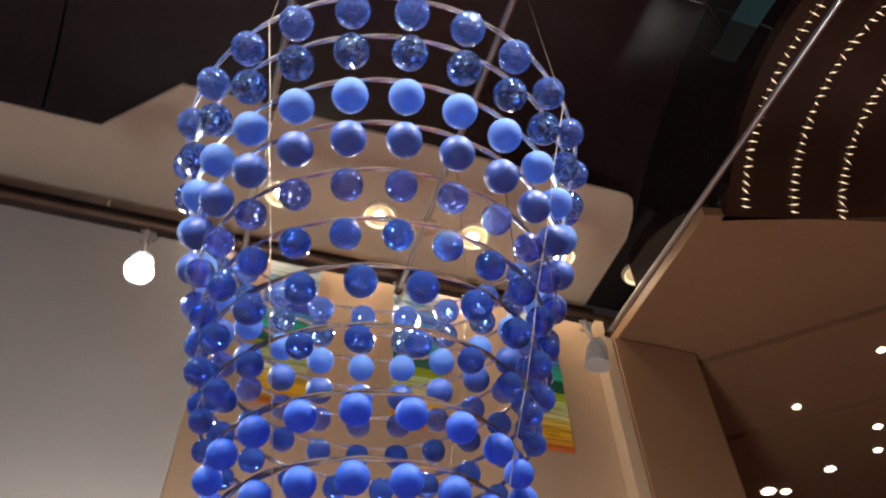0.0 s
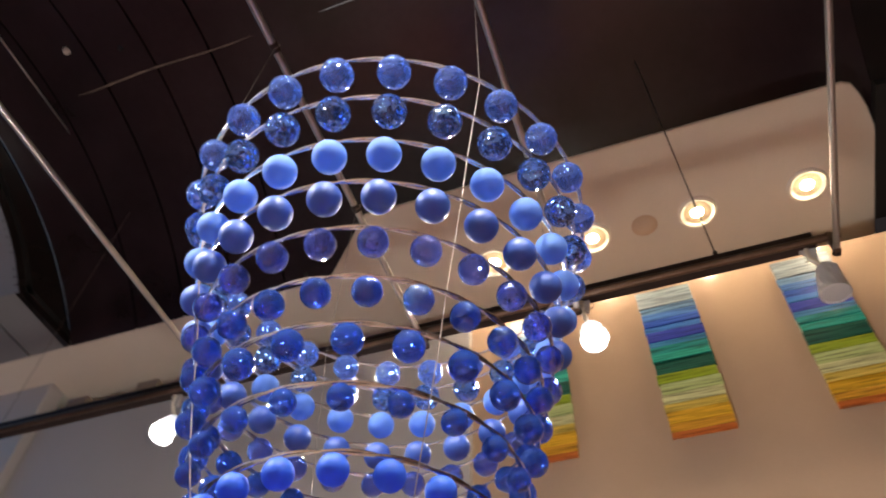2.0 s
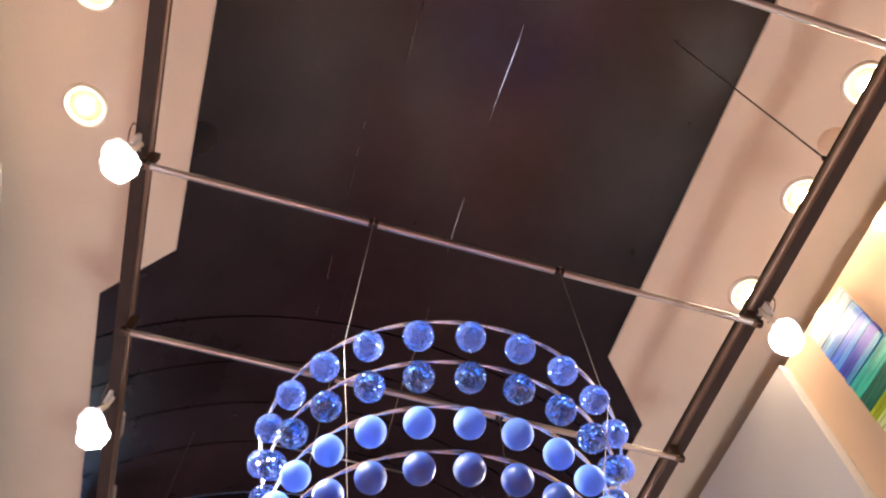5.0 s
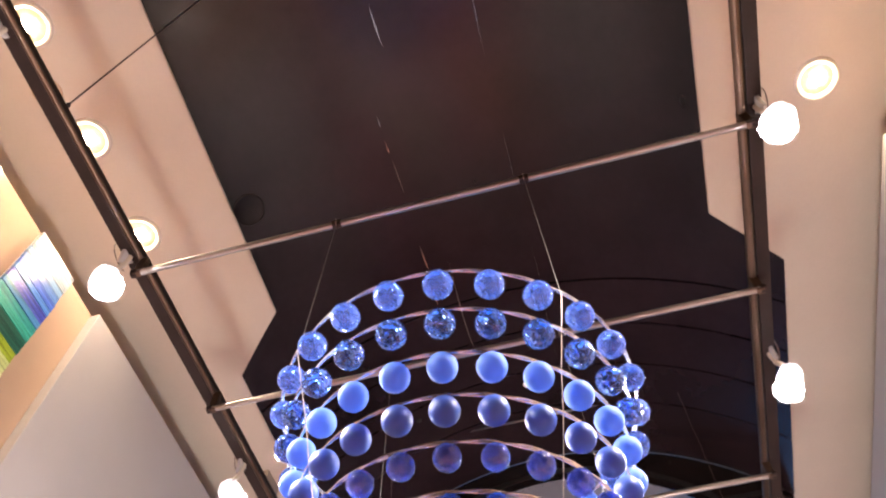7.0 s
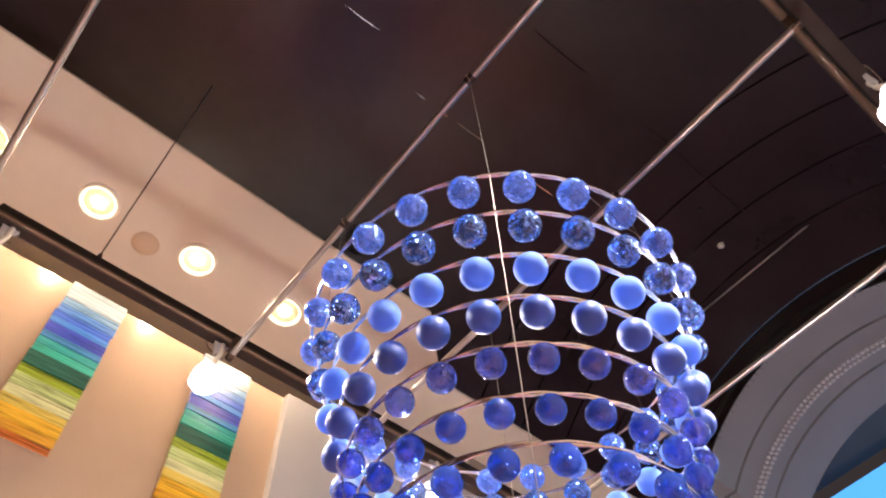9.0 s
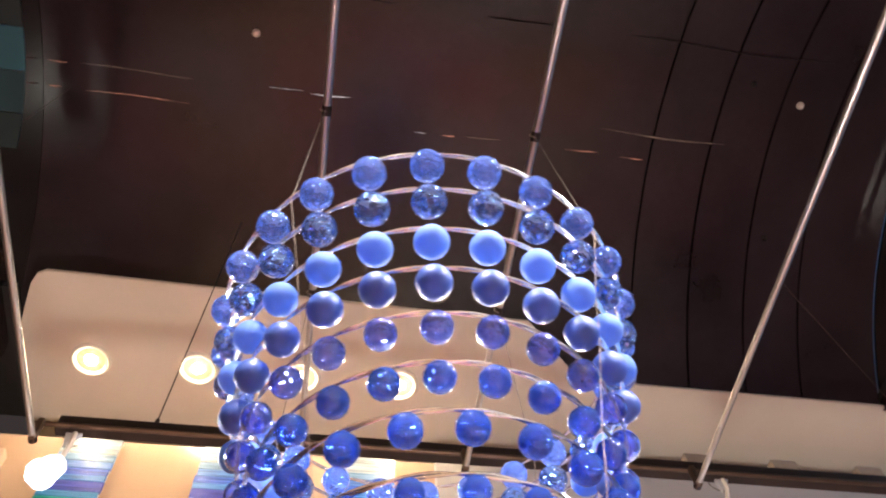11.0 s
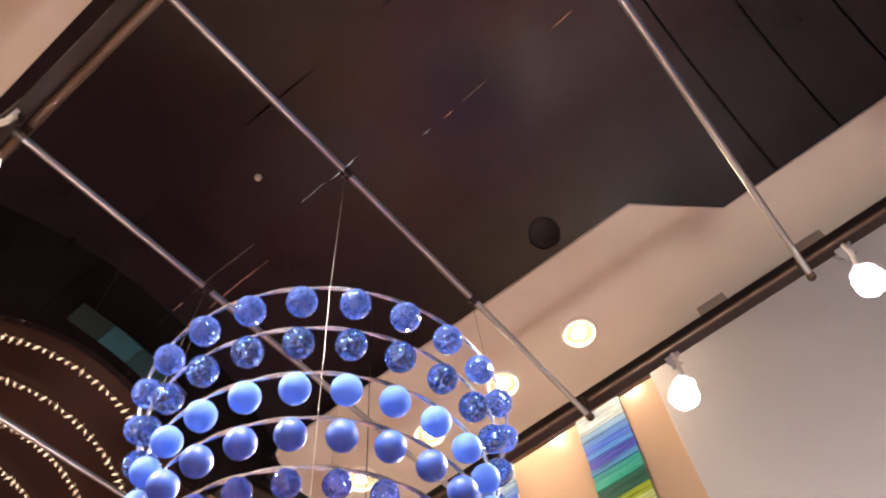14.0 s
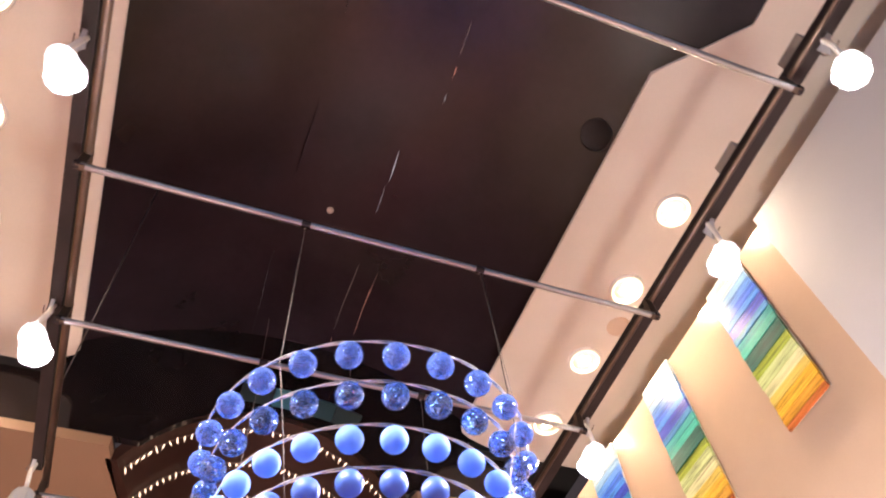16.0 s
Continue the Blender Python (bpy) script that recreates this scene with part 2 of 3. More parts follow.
M_DOWN = mat("downlight_face", glow, color=(1.0, 0.78, 0.50), power=80.0)
M_BULB = mat("string_bulb", glow, color=(1.0, 0.68, 0.44), power=1.5)
M_FAR = mat("far_lamp", glow, color=(1.0, 0.85, 0.66), power=3.5)
M_SKYBLUE = mat("blue_daylight", glow, color=(0.08, 0.33, 0.78), power=0.6)
M_SKYWHITE = mat("white_daylight", glow, color=(0.76, 0.88, 0.98), power=1.3)
M_TRIM = mat("white_trim_metal", surface, color=(0.75, 0.70, 0.62), rough=0.35, metal=0.2, vary=0.06, scale=12, bump=0.03)
M_REFLECTOR = mat("amber_reflector", surface, color=(0.66, 0.52, 0.36), rough=0.5, metal=0.0, vary=0.2, scale=40, bump=0.05)
M_SHADE = mat("frosted_lamp_glass", frosted, color=(0.62, 0.62, 0.65), through=0.55, gloss=0.25)
M_SPEAKER = mat("black_speaker_cloth", surface, color=(0.013, 0.009, 0.010), rough=0.5, vary=0.2, scale=30, grain=200, bump=0.1, spec=0.3)
M_STUD = mat("pale_stud", surface, color=(0.45, 0.46, 0.52), rough=0.3, vary=0.1, bump=0)

# cap puts the top-lit paleness of the balls into the glass itself
G_VIOLET = mat("violet_blue_glass", milky, color=(0.16, 0.28, 0.79), body=(0.14, 0.215, 0.56), rough=0.0, ior=1.55, speck=0.5, milk=0.07, cells=150, cap=0.27)
G_SEEDY = mat("seeded_blue_glass", milky, color=(0.19, 0.37, 0.90), body=(0.14, 0.26, 0.76), rough=0.0, ior=1.6, speck=0.95, milk=0.04, cells=110)
G_PLUM = mat("pale_violet_glass", milky, color=(0.36, 0.45, 0.93), body=(0.13, 0.18, 0.56), rough=0.01, ior=1.6, speck=0.14, milk=0.07, cells=200)
G_COBALT = mat("cobalt_glass", milky, color=(0.19, 0.34, 0.85), body=(0.07, 0.17, 0.58), rough=0.01, ior=1.6, speck=0.24, milk=0.12, cells=170)
G_DEEP = mat("deep_cobalt_glass", milky, color=(0.06, 0.14, 0.64), body=(0.05, 0.125, 0.50), rough=0.01, ior=1.5, speck=0.26, milk=0.26, cells=190)
F_PALE = mat("frosted_pale_blue_glass", frosted, color=(0.145, 0.27, 0.65), body=(0.10, 0.245, 0.65), through=0.45, gloss=0.66, spec=0.3)
F_SATIN = mat("satin_blue_glass", frosted, color=(0.07, 0.15, 0.55), body=(0.04, 0.13, 0.62), through=0.48, gloss=0.44, spec=0.7)
F_COBALT = mat("frosted_cobalt_glass", frosted, color=(0.05, 0.15, 0.70), body=(0.03, 0.13, 0.75), through=0.4, gloss=0.5, spec=0.3)


# ---- helpers for building ----
def finish(bm, smooth=False):
    bmesh.ops.recalc_face_normals(bm, faces=bm.faces)
    if smooth:
        for e in bm.edges:
            if len(e.link_faces) == 2 and e.calc_face_angle(0) > 0.7:
                e.smooth = False
    me = bpy.data.meshes.new("mesh")
    bm.to_mesh(me)
    bm.free()
    if smooth:
        for f in me.polygons:
            f.use_smooth = True
    return me


def part(name, bm, material, parent=None, label="", smooth=False):
    me = bm if isinstance(bm, bpy.types.Mesh) else finish(bm, smooth)
    if not me.materials:
        me.materials.append(material)
    ob = new(name, me)
    if parent is not None:
        ob.parent = parent
    if label:
        ob["label"] = label
    return ob


def box(bm, x0, x1, y0, y1, z0, z1, bevel=0.0):
    r = bmesh.ops.create_cube(bm, size=1.0)
    m = Matrix.Translation(((x0 + x1) / 2, (y0 + y1) / 2, (z0 + z1) / 2)) @ Matrix.Diagonal((abs(x1 - x0), abs(y1 - y0), abs(z1 - z0), 1))
    bmesh.ops.transform(bm, matrix=m, verts=r["verts"])
    if bevel:
        es = {e for v in r["verts"] for e in v.link_edges}
        bmesh.ops.bevel(bm, geom=list(es), offset=bevel, segments=2, affect="EDGES", profile=0.6)
    return bm


def prism(bm, outline, z0, z1):
    lo = [bm.verts.new((x, y, z0)) for x, y in outline]
    hi = [bm.verts.new((x, y, z1)) for x, y in outline]
    bm.faces.new(lo)
    bm.faces.new(hi)
    n = len(outline)
    for i in range(n):
        j = (i + 1) % n
        bm.faces.new((lo[i], lo[j], hi[j], hi[i]))
    return bm


def tube(bm, path, r, sides=10, closed=False):
    """A round tube along points."""
    pts = [Vector(p) for p in path]
    n, rings = len(pts), []
    for i, p in enumerate(pts):
        a = pts[(i - 1) % n] if closed or i else pts[0]
        b = pts[(i + 1) % n] if closed or i < n - 1 else pts[-1]
        d = (b - a).normalized()
        ref = Vector((0, 0, 1)) if abs(d.z) < 0.9 else Vector((1, 0, 0))
        u = d.cross(ref).normalized()
        v = d.cross(u)
        rr = r[i] if isinstance(r, (list, tuple)) else r
        rings.append([bm.verts.new(p + rr * (math.cos(2 * math.pi * k / sides) * u + math.sin(2 * math.pi * k / sides) * v)) for k in range(sides)])
    for i in range(n if closed else n - 1):
        a, b = rings[i], rings[(i + 1) % n]
        for k in range(sides):
            bm.faces.new((a[k], a[(k + 1) % sides], b[(k + 1) % sides], b[k]))
    if not closed:
        bm.faces.new(rings[0])
        bm.faces.new(rings[-1])
    return bm


def lathe(bm, profile, sides=24, m=Matrix()):
    """Turns (radius, height) points round z."""
    rings = []
    for r, z in profile:
        rings.append([bm.verts.new(m @ Vector((r * math.cos(2 * math.pi * k / sides), r * math.sin(2 * math.pi * k / sides), z))) for k in range(sides)])
    for a, b in zip(rings, rings[1:]):
        for k in range(sides):
            bm.faces.new((a[k], a[(k + 1) % sides], b[(k + 1) % sides], b[k]))
    bm.faces.new(rings[0])
    bm.faces.new(rings[-1])
    return bm


def shell(bm, radius, zc, a0, a1, x0, x1, thick, steps=48):
    """A strip of barrel vault along x, between two angles from the top."""
    prof = []
    for i in range(steps + 1):
        a = a0 + (a1 - a0) * i / steps
        prof.append((math.sin(a), math.cos(a)))
    grid = [[bm.verts.new((x, r * c[0], zc + r * c[1])) for c in prof] for x, r in ((x0, radius), (x1, radius), (x1, radius + thick), (x0, radius + thick))]
    for i in range(steps):
        for k in range(4):
            a, b = grid[k], grid[(k + 1) % 4]
            bm.faces.new((a[i], a[i + 1], b[i + 1], b[i]))
    for i in (0, steps):
        bm.faces.new([g[i] for g in grid])
    return bm


def thing(name, label, category, at=(0, 0, 0), group="", kind=""):
    return tagged(new(name), label, category, group, kind)


# ---- the vault over the hall ----
ANG = math.asin(1.436 / 1.86)
bm = bmesh.new()
SEAMS = [1.766, -1.36, -1.685, -2.01, -2.335, -2.80]
for a, b in zip(SEAMS, SEAMS[1:]):
    shell(bm, 1.86, 3.47, -ANG, ANG, b + 0.007, a - 0.007, 0.03)
tagged(part("ceiling", bm, M_VAULT, smooth=True), "glossy black panelled barrel vault ceiling with dark joints", "ceiling", kind="structure")
bm = bmesh.new()
shell(bm, 1.89, 3.47, -ANG, ANG, -2.80, 1.81, 0.05)
tagged(part("ceiling_backing", bm, M_SEAM), "dark backing above the vault panels", "ceiling", kind="structure")

# ---- soffits, walls, rails: one side and its mirror image ----
def soffit(s):
    o = {1: [(-3.56, 1.437), (-1.092, 1.437), (-0.742, 1.097), (1.56, 1.088), (1.60, 1.108), (1.63, 1.16)],
         -1: [(-3.56, 1.405), (-1.066, 1.405), (-0.732, 1.078), (1.55, 1.043), (1.595, 1.063), (1.63, 1.12)]}[s]
    o = o + [(1.665, 1.24), (1.70, 1.36), (1.70, 2.30), (-3.56, 2.30)]
    side = "north" if s > 0 else "south"
    bm = prism(bmesh.new(), [(x, s * y) for x, y in o], SOFFIT_Z, SOFFIT_Z + 0.016)
    es = [e for e in bm.edges if all(v.co.z < SOFFIT_Z + 0.01 for v in e.verts) and all(abs(v.co.y) < 1.5 for v in e.verts)]
    bmesh.ops.bevel(bm, geom=es, offset=0.004, segments=2, affect="EDGES")
    tagged(part("soffit_" + side, bm, M_SOFFIT), "cream plaster soffit with a stepped inner edge", "soffit", kind="structure")


def walls(s):
    side = "north" if s > 0 else "south"
    w = WALL_Y[s]
    bm = box(bmesh.new(), -3.60, 1.70, s * w, s * (w + 0.10), 0, 4.40 if s > 0 else 4.34)
    tagged(part("wall_" + side, bm, M_WALL), "glossy warm tan wall lit by downlights", "wall", kind="structure")
    edge = -0.385 if s > 0 else -0.335
    bm = box(bmesh.new(), -3.10, edge, s * (w - 0.05), s * (w - 0.001), 0.0, 4.37 if s > 0 else 4.33, 0.004)
    tagged(part("wall_panel_" + side, bm, M_WHITE), "smooth white wall panel washed by spotlights", "wall", kind="structure")
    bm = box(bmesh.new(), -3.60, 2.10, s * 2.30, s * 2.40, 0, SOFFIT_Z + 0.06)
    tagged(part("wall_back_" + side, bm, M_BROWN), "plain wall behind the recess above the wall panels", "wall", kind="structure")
    bm = box(bmesh.new(), -3.56, -3.105, s * 1.675, s * (w - 0.001), 0.0, SOFFIT_Z - 0.001, 0.006)
    tagged(part("pier_" + side, bm, M_WHITE), "smooth white pier beside the grey portal", "pier", kind="structure")
    # lighter strip stands in for the lit end of the wall
    bm = box(bmesh.new(), 1.600, 1.674, s * 1.70, s * (w - 0.001), 0.0, 4.19, 0.006)
    tagged(part("pilaster_" + side, bm, M_PILASTER), "narrow cream strip imitating the lit end of the wall", "pilaster", kind="structure")
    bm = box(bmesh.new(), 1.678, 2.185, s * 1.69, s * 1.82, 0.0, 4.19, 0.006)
    tagged(part("wall_return_" + side, bm, M_BROWN), "darker tan wall panel beside the opening", "wall", kind="structure")
    bm = bmesh.new()
    d = 0.022
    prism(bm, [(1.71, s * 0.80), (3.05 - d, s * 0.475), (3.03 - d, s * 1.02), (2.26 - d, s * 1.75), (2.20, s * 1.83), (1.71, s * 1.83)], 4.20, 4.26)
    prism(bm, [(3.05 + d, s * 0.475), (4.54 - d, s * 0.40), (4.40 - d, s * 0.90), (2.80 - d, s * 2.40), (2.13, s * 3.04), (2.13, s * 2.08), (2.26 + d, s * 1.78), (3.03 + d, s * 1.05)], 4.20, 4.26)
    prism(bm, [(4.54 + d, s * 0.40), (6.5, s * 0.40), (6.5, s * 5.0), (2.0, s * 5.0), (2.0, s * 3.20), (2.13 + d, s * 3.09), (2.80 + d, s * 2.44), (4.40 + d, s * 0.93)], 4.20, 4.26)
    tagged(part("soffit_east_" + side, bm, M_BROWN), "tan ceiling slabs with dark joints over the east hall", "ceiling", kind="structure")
    bm = prism(bmesh.new(), [(1.75, s * 0.80), (3.05, s * 0.48), (6.5, s * 0.41), (6.5, s * 5.0), (1.75, s * 5.0)], 4.265, 4.30)
    tagged(part("soffit_backing_" + side, bm, M_SEAM), "dark backing above the joints of the tan slabs", "ceiling", kind="structure")


for s in (1, -1):
    soffit(s)
    walls(s)
    bm = box(bmesh.new(), 1.705, 2.10, s * 1.15, s * 1.92, SOFFIT_Z, SOFFIT_Z + 0.05)
    tagged(part("soffit_end_" + ("north" if s > 0 else "south"), bm, M_SEAM), "black ceiling plate in the gap past the soffit", "ceiling", kind="structure")

for x, y, r in ((3.05, 1.97, 0.035), (3.19, 1.38, 0.035), (3.68, 2.01, 0.04), (3.86, 2.23, 0.04), (3.70, 2.51, 0.05), (3.46, 2.87, 0.07), (3.58, 2.84, 0.05), (4.9, 1.5, 0.05), (4.9, 2.6, 0.05)):
    bm = lathe(bmesh.new(), [(0.001, -0.008), (r * 0.56, -0.007), (r * 0.7, -0.003), (r * 0.7, 0.0)], 18, Matrix.Translation((x, y, 4.20)))
    tagged(part("hall_downlight", bm, M_FAR, None, "", True), "small warm downlight in the tan hall ceiling", "downlight", "east hall downlights")

# floor and plain closing walls
bm = box(bmesh.new(), -6.2, 6.5, -5.0, 5.0, -0.1, 0.0)
tagged(part("floor", bm, M_FLOOR), "carpet in large blocks of red, brown, grey and olive", "floor", kind="structure")
bm = box(bmesh.new(), 6.5, 6.65, -5.0, 5.0, 0, 4.3)
tagged(part("wall_east", bm, M_BROWN), "tan wall at the far end of the east hall", "wall", kind="structure")
for s in (1, -1):
    bm = box(bmesh.new(), 1.76, 6.5, s * 5.0, s * 5.15, 0, 4.3)
    tagged(part("wall_hall_" + ("north" if s > 0 else "south"), bm, M_BROWN), "tan side wall of the east hall", "wall", kind="structure")

# east end: black wall above a small barrel vault strung with lights
def arch_wall(bm, x0, x1, r_in, zc_in, r_out, zc_out, half, low=4.305, steps=40):
    inner, outer = [], []
    for i in range(steps + 1):
        y = -half + 2 * half * i / steps
        zi = zc_in + math.sqrt(max(r_in * r_in - y * y, 0)) if abs(y) < r_in else zc_in
        zo = zc_out + math.sqrt(max(r_out * r_out - y * y, 0.01))
        inner.append((y, max(zi, low)))
        outer.append((y, zo))
    g = [[bm.verts.new((x, y, z)) for y, z in row] for x in (x0, x1) for row in (inner, outer)]
    for i in range(steps):
        bm.faces.new((g[0][i], g[0][i + 1], g[1][i + 1], g[1][i]))
        bm.faces.new((g[2][i], g[2][i + 1], g[3][i + 1], g[3][i]))
        bm.faces.new((g[0][i], g[0][i + 1], g[2][i + 1], g[2][i]))
        bm.faces.new((g[1][i], g[1][i + 1], g[3][i + 1], g[3][i]))
    return bm


EAST_Z = 3.87


def east_radius(x):
    """The small vault narrows towards the east."""
    return max(0.12, 0.760 - 0.262 * (x - 1.865))


def cone_shell(bm, x0, x1, extra, thick, z_low, steps=40):
    rows = []
    for x in (x0, x1):
        for t in (0.0, thick):
            r = east_radius(x) + extra + t
            a1 = math.acos(max(-0.2, min(0.98, (z_low - EAST_Z) / r)))
            rows.append([bm.verts.new((x, 1.04 * r * math.sin(a1 * (2 * i / steps - 1)), EAST_Z + r * math.cos(a1 * (2 * i / steps - 1)))) for i in range(steps + 1)])
    order = (rows[0], rows[2], rows[3], rows[1])
    for i in range(steps):
        for k in range(4):
            a, b = order[k], order[(k + 1) % 4]
            bm.faces.new((a[i], a[i + 1], b[i + 1], b[i]))
    for i in (0, steps):
        bm.faces.new([g[i] for g in order])
    return bm


bm = arch_wall(bmesh.new(), 1.76, 1.80, 0.795, EAST_Z, 1.87, 3.47, 1.49)
tagged(part("wall_arch_east", bm, M_ARCH), "glossy black arched end wall above the small vault", "wall", kind="structure")
bm = cone_shell(bmesh.new(), 1.80, 3.40, 0.018, 0.05, 4.20)
tagged(part("ceiling_east", bm, M_EAST, smooth=True), "dark brown glossy tapering barrel ceiling strung with lights", "ceiling", kind="structure")
bm = box(bmesh.new(), 3.40, 3.45, -0.5, 0.5, 4.19, 4.75)
tagged(part("wall_vault_end", bm, M_EAST), "dark brown panel closing the small vault", "wall", kind="structure")


def bulb_mesh():
    bm = bmesh.new()
    m = pose(0, 0, 0, 0, 90)
    # drawn-out ends put each bulb's glint and reflection into its glowing shape
    lathe(bm, [(0.0005, -0.024), (0.0011, -0.012), (0.0026, -0.004), (0.0031, 0.002), (0.0011, 0.012), (0.0005, 0.024)], 6, m)
    return bm


def light_string(x):
    root = thing("light_string", "arched string of tiny warm bulbs under the dark barrel ceiling", "string lights", group="arched light strings")
    wire, r = [], east_radius(x)
    for i in range(43):
        a = math.radians(-64 + 128 * i / 42)
        wire.append((x, 1.04 * r * math.sin(a), EAST_Z + r * math.cos(a)))
    part("wire", tube(bmesh.new(), wire, 0.003, 5), M_FLEX, root)
    for p in wire:
        ob = part("bulb", BULB, M_BULB, root)
        d = Vector((0, -p[1], EAST_Z - p[2])).normalized() * 0.012
        ob.matrix_local = Matrix.Translation(Vector(p) + d) @ pose(0, 0, 0, 0, random.uniform(-20, 20), random.uniform(-24, 24))


BULB = finish(bulb_mesh(), True)
for i in range(7):
    light_string(1.865 + 0.217 * i)

bm = arch_wall(bmesh.new(), -2.84, -2.803, 1.25, 3.87, 1.86, 3.47, 1.432, SOFFIT_Z, 192)
tagged(part("wall_arch_west", bm, M_ARCH), "glossy black arched face above the grey portal", "wall", kind="structure")
# west end: grey stepped portal vault opening to blue daylight
bm = bmesh.new()
PR, PZ = 1.25, 3.87
AP = math.acos((SOFFIT_Z - PZ) / PR)
YS = PR * math.sin(AP)
for a, b in ((-2.80, -3.095), (-3.095, -3.46), (-3.46, -3.80)):
    shell(bm, PR, PZ, -AP, AP, b + 0.012, a - 0.012, 0.04)
    for s in (1, -1):
        box(bm, b + 0.012, a - 0.012, s * YS, s * (1.436 if s > 0 else 1.404) if b > -3.5 else s * 2.29, SOFFIT_Z + 0.004, SOFFIT_Z + 0.04)
tagged(part("ceiling_west", bm, M_PORTAL, smooth=True), "grey plaster barrel portal with flat shoulders and dark joints", "ceiling", kind="structure")
bm = bmesh.new()
shell(bm, PR + 0.05, PZ, -AP, AP, -3.80, -2.80, 0.04)
for s in (1, -1):
    box(bm, -3.80, -2.80, s * YS, s * 2.29, SOFFIT_Z + 0.045, SOFFIT_Z + 0.08)
tagged(part("ceiling_west_backing", bm, M_SEAM), "dark backing above the portal", "ceiling", kind="structure")
bm = bmesh.new()
for row in (-3.275, -3.32):
    for i in range(64):
        a = -0.86 + 1.72 * (i + (0.5 if row < -3.3 else 0)) / 64
        c = Vector((row, (PR - 0.005) * math.sin(a), PZ + (PR - 0.005) * math.cos(a)))
        bmesh.ops.create_icosphere(bm, subdivisions=1, radius=0.015, matrix=Matrix.Translation(c))
tagged(part("studs", bm, M_STUD), "double row of small pale studs along the portal arch", "studs", kind="stuff")
bm = bmesh.new()
box(bm, -5.06, -5.0, -3.0, 1.3, 4.1, 5.62)
tagged(part("backdrop", bm, M_SKYBLUE), "blue daylight beyond the portal", "backdrop", kind="structure")
bm = box(bmesh.new(), -5.06, -5.0, 1.3, 2.4, 4.1, 5.58)
tagged(part("backdrop", bm, M_SKYWHITE), "white daylight beyond the portal", "backdrop", kind="structure")
bm = box(bmesh.new(), -5.06, -5.0, -2.4, 2.4, 0.0, 4.1)
tagged(part("wall_west", bm, M_PORTAL), "plain grey wall below the daylight", "wall", kind="structure")
bm = box(bmesh.new(), -6.2, -3.81, -4.0, 4.0, 6.6, 6.7)
tagged(part("ceiling_atrium", bm, M_PORTAL), "dark blue ceiling beyond the portal", "ceiling", kind="structure")
for s in (1, -1):
    bm = box(bmesh.new(), -6.2, -2.80, s * 2.4, s * 2.5, 0, 6.6)
    tagged(part("wall_west_" + ("north" if s > 0 else "south"), bm, M_PORTAL), "grey wall beside the portal", "wall", kind="structure")


# ---- hanging frame: rails, rods, lamps ----
def rail(s):
    side = "south" if s < 0 else "north"
    root = thing("lighting_rail", "dark bronze lighting bar with a steel pipe, hung below the soffit", "lighting rail", group="lighting rails")
    part("bar", box(bmesh.new(), -2.3, 1.055, s * 0.905, s * 0.945, 3.470, 3.528, 0.004), M_BRONZE, root, "dark bronze square bar")
    py, pz, pr = (0.884, 3.460, 0.0130) if s > 0 else (0.8975, 3.472, 0.0085)
    part("pipe", tube(bmesh.new(), [(-2.3, s * py, pz), (1.12, s * py, pz)], pr, 14), M_PIPE, root, "dull bronze-coloured pipe", True)
    for x in (-2.22,):
        part("hanger", tube(bmesh.new(), [(x, s * 0.92, 3.52), (x, s * 0.92, 5.10)], 0.0012, 6), M_FLEX, root, "thin dark hanging wire")
    part("hanger_rod", tube(bmesh.new(), [(0.752, s * 0.912, 3.515), (0.752, s * 0.912, 5.095)], 0.0028, 8), M_HANGER, root, "thin dark hanging rod", True)
    part("hanger_nut", tube(bmesh.new(), [(0.752, s * 0.912, 3.53), (0.752, s * 0.912, 3.545)], 0.008, 6), M_BRONZE, root)
    for x in (-0.800, -1.154, -1.493, -1.836):
        part("clip_plate", box(bmesh.new(), x - 0.05, x + 0.05, s * 0.908, s * 0.943, 3.529, 3.575, 0.004), M_CLIP, root)
    return root


def rod(x):
    root = thing("cross_rod", "galvanised steel rod spanning between the two lighting rails", "rod", group="cross rods")
    pts = [(x, y, ROD_Z) for y in (-0.885, -0.4, 0.0, 0.4, 0.885)]
    part("pipe", tube(bmesh.new(), pts, 0.0100, 14), M_STEEL, root, "", True)
    for s in (1, -1):
        part("end_cap", tube(bmesh.new(), [(x, s * 0.886, ROD_Z), (x, s * 0.902, ROD_Z)], 0.0135, 12), M_BRONZE, root, "dark rubber end cap")
        part("clamp", box(bmesh.new(), x - 0.009, x + 0.009, s * 0.872, s * 0.898, ROD_Z - 0.012, ROD_Z + 0.078, 0.003), M_PIPE, root)
        if abs(x) < 0.5:
            part("tie", tube(bmesh.new(), [(x, s * 0.257, ROD_Z), (x, s * 0.283, ROD_Z)], 0.0122, 12), M_BRONZE, root, "dark tie band")


rails = [rail(s) for s in (1, -1)]
for x in ROD_X:
    rod(x)


